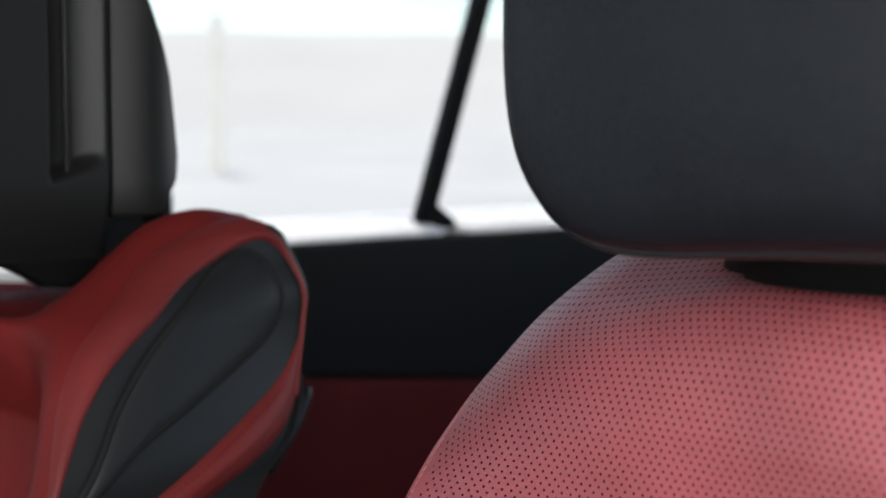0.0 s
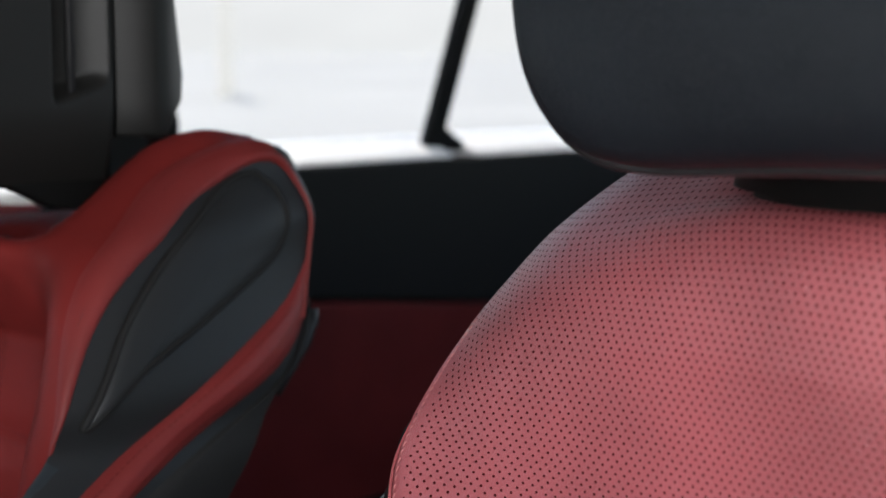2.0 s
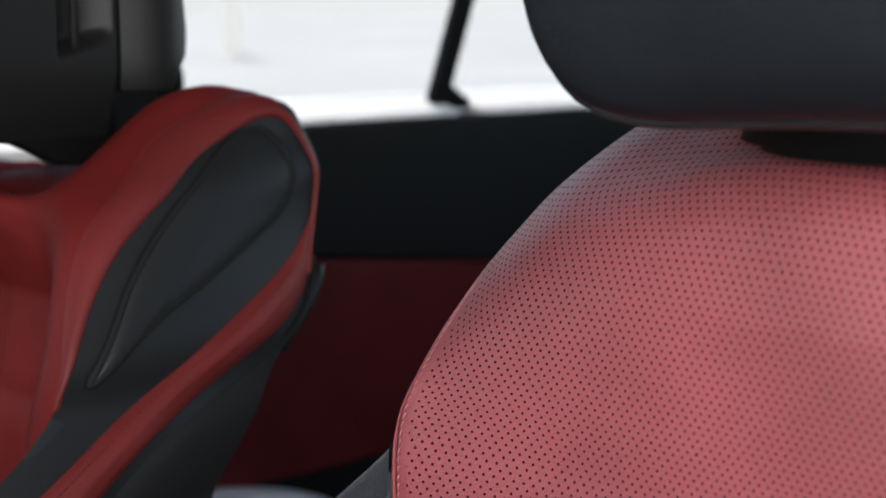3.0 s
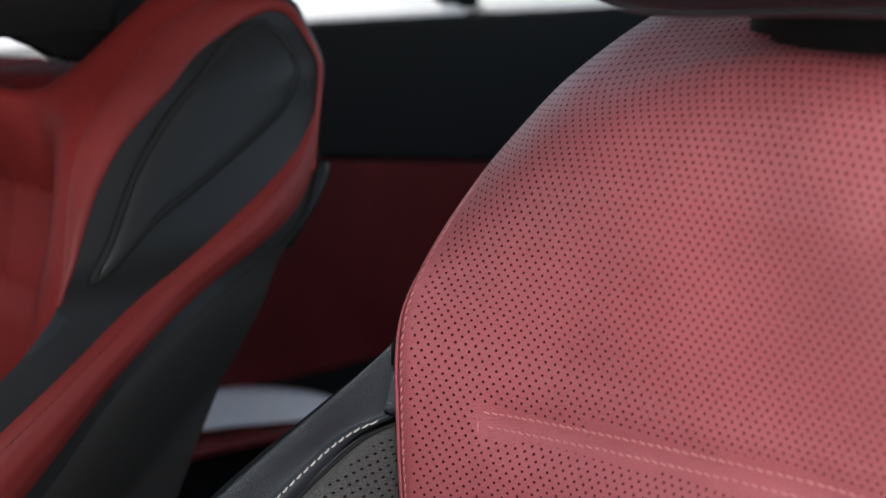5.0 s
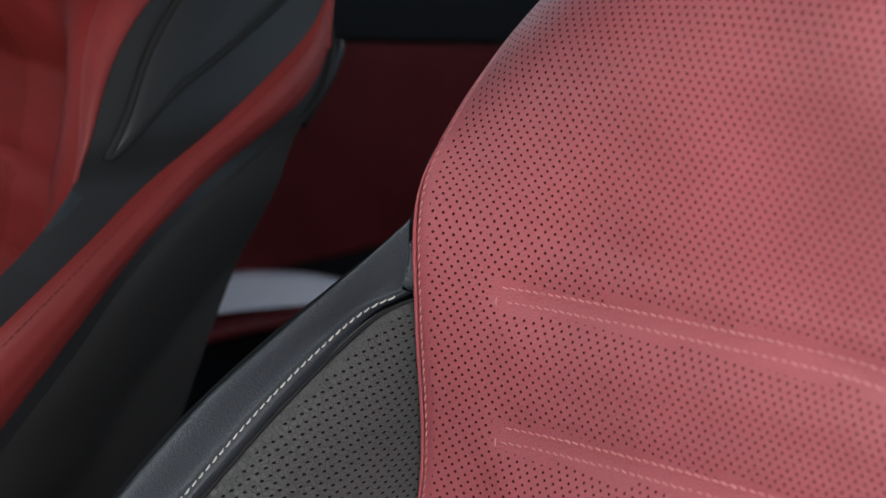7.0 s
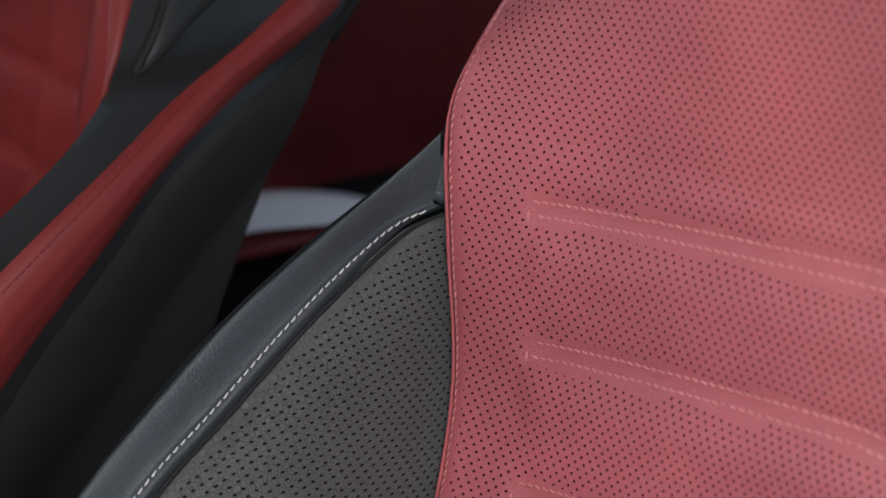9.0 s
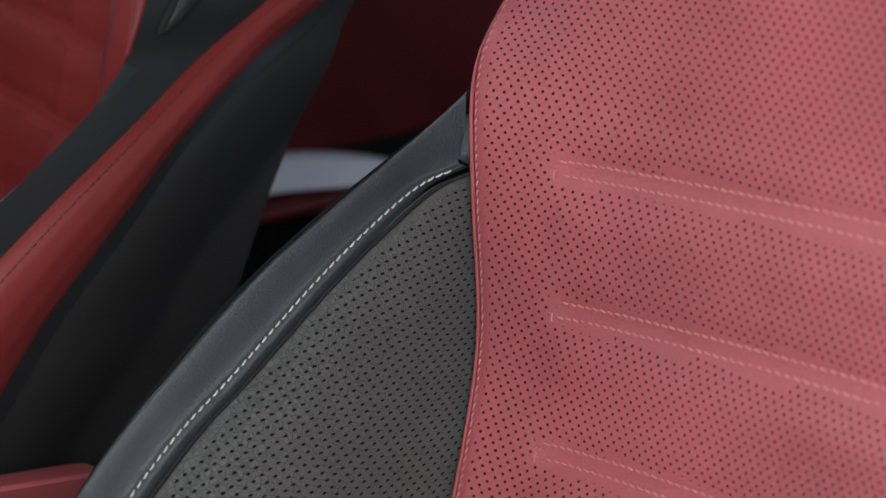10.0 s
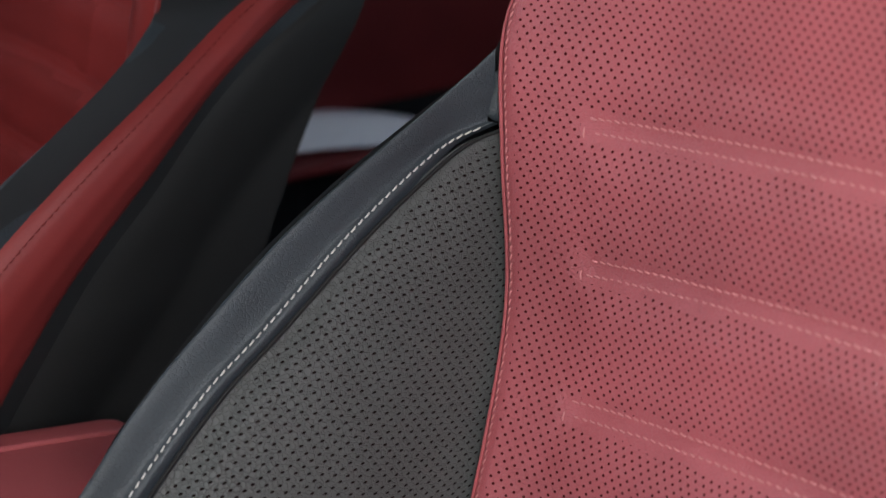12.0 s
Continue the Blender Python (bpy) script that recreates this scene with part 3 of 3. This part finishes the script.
def build_headrest(seat, drop, m):
    """Thick pillow on a wide bracket, with a plastic rear housing whose sides are recessed."""
    rest = new("headrest")
    rest.parent = seat
    rest.location = (0, 0, drop)
    rest["label"] = "black leather head restraint"

    def outline(hw, hh, n=96, p=3.35):
        out = []
        for t in np.linspace(0, 2 * math.pi, n, endpoint=False):
            c, s = math.cos(t), math.sin(t)
            x, z = hw * math.copysign(abs(c) ** (2 / p), c), hh * math.copysign(abs(s) ** (2 / p), s)
            if z < 0:   # the lower edge is gently arched
                z += 0.008 * max(0.0, 1 - (x / 0.105) ** 2) * (-z / hh) ** 3
            out.append((x, z - 0.05 * x * (m > 0)))
        return out
    zc, hw, hh = 1.165 - 0.25, 0.1340, 0.118
    rings = []
    for f, y in ((0.02, -0.4475), (0.3, -0.4477), (0.6, -0.449), (0.8, -0.452), (0.92, -0.4562), (0.965, -0.4600), (0.985, -0.4650), (0.988, -0.4690), (0.986, -0.4735), (0.986, -0.480), (0.99, -0.50), (0.98, -0.53), (0.93, -0.55), (0.8, -0.555)):
        rings.append([(x * f, y, zc + z * f) for x, z in outline(hw, hh)])
    part("cushion", grid_bm(np.array(rings), closed=True), rest_leather, rest, "black leather pillow with a piped edge")
    seamline = [(x * 0.998, -0.4715, zc + z * 0.998) for x, z in outline(hw, hh)]
    part("cushion_seam", tube_bm(seamline + seamline[:2], 0.0024, 8), black_piping, rest, "rolled piping")
    # rear housing
    side = [(-.552, 1.085), (-.60, 1.082), (-.66, 1.084), (-.690, 1.087), (-.697, 1.093), (-.700, 1.103), (-.708, 1.113), (-.712, 1.130), (-.700, 1.19), (-.677, 1.25), (-.642, 1.305), (-.60, 1.325), (-.552, 1.33)]
    sh = [(y, z - 0.25) for y, z in spline(side, 48)]
    bm = prism_bm(sh, 0.206, 0.008)
    for v in bm.verts:
        v.co.x -= 0.103
    part("rear_housing", bm, housing_plastic, rest, "black plastic rear housing")
    back_z = [1.084, 1.094, 1.103, 1.112, 1.130, 1.19, 1.25, 1.305, 1.325]
    back_y = [-.692, -.698, -.702, -.712, -.715, -.703, -.680, -.645, -.60]

    def cover_side(y, z):
        """How far a side cover stands out: a flat cheek, a sloping finger recess, a groove and a swelling rear shell."""
        if y > -.6485:
            lip = 1.112 - 0.30 * (y + .602)
            d = min(1.0, max(0.0, (-.600 - y) / .004)) * min(1.0, max(0.0, (z - lip) / .010))
            return .1255 - d * (.0165 * (1 - max(0.0, (-.604 - y) / .0445) ** 2.2) - .001)
        if y > -.6565:
            return .100
        w = (-.6565 - y) / .058
        return .1175 + .0140 * math.sin(min(1.0, w * 1.4) * math.pi / 2) - .040 * max(0.0, w - 0.45) ** 1.7

    def cover_x(y, z):
        """The cover tucks in towards its lower edge."""
        return cover_side(y, z) - .014 * (max(0.0, 1.112 - z) / .056) ** 2

    ys = np.concatenate([np.linspace(-.552, -.598, 6), np.linspace(-.600, -.606, 5), np.linspace(-.610, -.6484, 12), (-.6488, -.656)])
    for sg in (1, -1):
        front, shell = [], []
        for z in np.linspace(1.056, 1.318, 80):
            front.append([(sg * cover_x(y, z), y, z - .25) for y in ys])
            yr = np.interp(z, back_z, back_y)
            if yr < -.662 and z > 1.084:
                row = [(sg * cover_x(y, z), y, z - .25) for y in np.linspace(-.6566, yr, 24)]
                shell.append(row + [(sg * (abs(row[-1][0]) - .006), yr - .003, z - .25), (sg * .098, yr - .003, z - .25)])
        shell.insert(0, [(sg * .100, y, z) for _, y, z in shell[0]])
        part("side_cover", grid_bm(np.array(front)), housing_plastic, rest, "black side cover with a finger recess")
        part("rear_shell", grid_bm(np.array(shell)), housing_plastic, rest, "satin black rear shell")
        cheek = [(-.552, 1.084), (-.552, 1.056), (-.575, 1.053), (-.590, 1.046), (-.604, 1.038), (-.622, 1.035), (-.642, 1.037), (-.654, 1.044), (-.656, 1.084)]
        bm = prism_bm([(y, z - .25) for y, z in cheek], 0.018, 0.003)
        for v in bm.verts:
            v.co.x += sg * 0.102 - 0.009
        # near-black material puts the shadow under the headrest into the cheek
        part("lower_cheek", bm, deep_black, rest, "black lower cheek, shadow put into its colour")
        bm = rbox_bm((-.0022, -.621, .868), (.0022, -.615, 1.06), 0.002)
        for v in bm.verts:
            v.co.x += sg * 0.1195
        part("slide_rail", bm, black_plastic, rest)
    # bracket collar on the seat's shoulder
    bm = bmesh.new()
    bmesh.ops.create_cone(bm, cap_ends=True, segments=48, radius1=1.0, radius2=0.93, depth=1.0)
    bmesh.ops.bevel(bm, geom=[e for e in bm.edges if abs(e.verts[0].co.z - e.verts[1].co.z) < 0.01], offset=0.12, segments=3, affect="EDGES")
    for v in bm.verts:
        v.co = Vector((v.co.x * 0.080, -0.570 + v.co.y * 0.066, (0.804 if m > 0 else 0.745) + v.co.z * 0.034))
    part("collar", bm, deep_black, rest, "black plastic collar")


near = build_seat("front_seat", 0.28, 0.0, 0.0, 1, 0.0, "red and black leather car seat, perforated centre panel")
far = build_seat("front_seat", 1.03, 0.06, -0.02, -1, -0.03, "red and black leather car seat with drop-shaped shoulder pad")

# ---- the car round them ----
floor = tagged(part("floor", rbox_bm((-0.15, -2.3, 0.20), (1.46, 0.9, 0.25), 0.0), carpet), "dark carpeted car floor", "floor", kind="structure")
# unseen roof, drawn forward to narrow the opening to the sky
roof = tagged(part("ceiling", rbox_bm((-0.10, -2.3, 1.42), (1.42, 0.45, 1.47), 0.01), headliner), "grey fabric headliner", "ceiling", kind="structure")
DX = 1.42


def door_outline(z_of, y0, y1, z0):
    pts = [(y0, z0), (y1, z0)]
    pts += [(y, z_of(y)) for y in np.linspace(y1, y0, 12)]
    return pts


door = tagged(new("rear_door"), "rear door with black top, red leather panel and metal trim", "car door")
door.matrix_basis = pose(DX, 0, 0.25)


def door_part(name, outline, x0, thick, mat, label="", r=0.004, lean=0.0):
    bm = prism_bm([(y, z - 0.25) for y, z in outline], thick, r)
    for v in bm.verts:
        v.co.x += x0 + lean * (v.co.z - 0.24)
    return part(name, bm, mat, door, label, smooth=False)


belt = lambda y: 0.953 + 0.004 * (y + 1.45)
split = lambda y: 0.778 + (y + 1.22) * 0.125
door_part("upper_panel", [(-0.90, split(-.9)), (-2.0, split(-2.0)), (-2.0, belt(-2.0)), (-0.90, belt(-.9))], 0.0, 0.06, black_trim, "black soft-touch upper trim", 0.008)
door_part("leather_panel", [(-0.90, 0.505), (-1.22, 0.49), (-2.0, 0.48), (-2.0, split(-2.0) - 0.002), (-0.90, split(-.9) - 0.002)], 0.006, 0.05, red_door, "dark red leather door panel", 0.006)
door_part("lower_panel", [(-0.85, 0.27), (-2.0, 0.27), (-2.0, 0.50), (-0.85, 0.50)], 0.012, 0.04, black_trim, "black lower trim")
door_part("metal_trim", [(y, z) for y, z in spline([(-0.900, 0.486), (-1.000, 0.478), (-1.080, 0.468), (-1.150, 0.460), (-1.185, 0.462), (-1.190, 0.470), (-1.150, 0.486), (-1.080, 0.502), (-0.990, 0.515), (-0.900, 0.522)], 40)], -0.035, 0.03, satin, "brushed metal door trim", 0.006, 1.2)
door_part("trim_edge", [(y, z) for y, z in spline([(-0.900, 0.467), (-1.000, 0.461), (-1.120, 0.452), (-1.200, 0.450), (-1.205, 0.458), (-1.100, 0.461), (-1.000, 0.471), (-0.900, 0.479)], 40)], -0.085, 0.09, red_leather, "red leather edge under the metal trim", 0.003)


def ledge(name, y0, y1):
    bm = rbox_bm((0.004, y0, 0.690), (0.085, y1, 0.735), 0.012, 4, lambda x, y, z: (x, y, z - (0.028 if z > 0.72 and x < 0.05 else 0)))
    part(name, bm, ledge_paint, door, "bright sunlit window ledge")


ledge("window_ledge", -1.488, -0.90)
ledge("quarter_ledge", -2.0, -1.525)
door_part("window_divider", [(-1.452, .965), (-1.490, .958), (-1.530, .958), (-1.530, .970), (-1.494, .992), (-1.656, 1.42), (-1.622, 1.42)], 0.03, 0.02, deep_black, "black window divider bar", 0.004)
pane = door_part("window_pane", [(-0.90, .98), (-2.0, .98), (-2.0, 1.42), (-0.90, 1.42)], 0.045, 0.004, glass_mat, "clear side window", 0.0)
pane.visible_shadow = False

bm = prism_bm([(-0.85, 0.25), (-1.00, 0.25), (-1.00, 1.02), (-0.94, 1.256), (-0.89, 1.42), (-0.74, 1.42), (-0.85, 1.0)], 0.07, 0.008)
bmesh.ops.translate(bm, vec=(1.40, 0, 0), verts=bm.verts)
tagged(part("pillar_centre", bm, black_trim, smooth=False), "black centre pillar", "pillar", kind="structure")
tagged(part("wall_front_door", rbox_bm((1.42, -0.85, 0.25), (1.47, 0.6, 0.925), 0.01), black_trim), "black far front door", "car door", kind="structure")
tagged(part("wall_rear", rbox_bm((-0.15, -2.35, 0.25), (1.47, -2.30, 1.0), 0.01), black_trim), "black rear bulkhead", "wall", kind="structure")
tagged(part("wall_near_rear", rbox_bm((-0.15, -2.3, 0.25), (-0.10, -0.75, 0.95), 0.01), black_trim), "black near rear door", "wall", kind="structure")
# unseen wall added to keep sky light off the far seat
tagged(part("wall_near_blocker", rbox_bm((-0.17, -0.75, 0.25), (-0.12, 0.65, 0.95), 0.01), black_trim), "unseen black near wall that keeps sky light out", "wall", kind="structure")
tagged(part("pillar_near", rbox_bm((-0.15, -0.95, 0.95), (-0.10, -0.80, 1.42), 0.01), black_trim), "black near centre pillar", "pillar", kind="structure")
tagged(part("wall_dashboard", rbox_bm((-0.10, 0.65, 0.25), (1.45, 0.90, 0.93), 0.03), black_trim), "black dashboard", "dashboard", kind="structure")

# ---- centre console ----
arm = tagged(new("armrest_console"), "red leather centre armrest on a black console", "armrest")
arm.matrix_basis = pose(0.655, 0, 0.25)
part("console_body", rbox_bm((-0.09, -0.50, 0.0), (0.09, 0.25, 0.32), 0.02), black_plastic, arm)
bm = rbox_bm((-0.085, -0.36, -0.035), (0.085, 0.10, 0.035), 0.026, 5)
bmesh.ops.transform(bm, matrix=pose(0, -0.03, 0.424, 13), verts=bm.verts)
part("armrest_pad", bm, red_sheen, arm, "red leather armrest pad")
bm = tube_bm([(0.045, y, 0.0355) for y in np.linspace(-0.34, 0.08, 20)], 0.0022)
bmesh.ops.transform(bm, matrix=pose(0, -0.03, 0.424, 13), verts=bm.verts)
part("pad_piping", bm, red_sheen, arm)

# ---- outside ----
bm = bmesh.new()
bmesh.ops.create_grid(bm, x_segments=8, y_segments=8, size=4000)
ground = tagged(part("ground", bm, ground_mat), "pale sunlit open ground", "ground", kind="structure")
bm = bmesh.new()
prev = None
for k in range(181):
    ang = radians(k * 2.0)
    r = 1700
    x, y = math.cos(ang) * r, math.sin(ang) * r
    h = 105 + 22 * noise.noise((k * 0.09, 0.3, 0)) + 8 * noise.noise((k * 0.45, 7.3, 0))
    cur = [bm.verts.new((x * f, y * f, z)) for f, z in ((0.75, -1), (0.85, h * 0.35), (0.95, h * 0.8), (1.0, h), (1.1, h * 0.9))]
    if prev:
        for q in range(4):
            bm.faces.new((prev[q], cur[q], cur[q + 1], prev[q + 1]))
    prev = cur
hills = tagged(part("backdrop_hills", bm, hill_mat), "pale hills on the horizon, glowing in place of haze", "hills", kind="structure")

# tint added so that the unseen windscreen holds back sky light
tint, tn, tl, tp = mat_new("tinted_glass")
tp.inputs["Transmission Weight"].default_value, tp.inputs["Roughness"].default_value, tp.inputs["IOR"].default_value = 1.0, 0.02, 1.3
tp.inputs["Base Color"].default_value = (0.25, 0.28, 0.28, 1)
front_pane = tagged(part("window_front", rbox_bm((1.435, -0.85, 0.972), (1.441, 0.6, 1.42), 0.0), glass_mat), "clear far front side window", "window", kind="structure")
front_pane.visible_shadow = False
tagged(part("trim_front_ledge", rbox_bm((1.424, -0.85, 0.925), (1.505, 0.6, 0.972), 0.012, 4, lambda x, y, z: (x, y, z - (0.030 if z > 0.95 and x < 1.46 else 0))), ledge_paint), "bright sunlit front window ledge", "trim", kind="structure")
bm = rbox_bm((-0.10, 0.0, 0.0), (1.45, 0.55, 0.006), 0.0)
bmesh.ops.transform(bm, matrix=pose(0, 0.45, 1.44, -42), verts=bm.verts)
tagged(part("window_screen", bm, tint), "unseen windscreen, tinted to hold back sky light", "window", kind="structure")
mast = tagged(part("mast", tube_bm([(30, -22.75, z) for z in np.linspace(0, 4.0, 8)], 0.22, 12), pole_mat), "pale grey mast, glow added in place of haze", "mast")
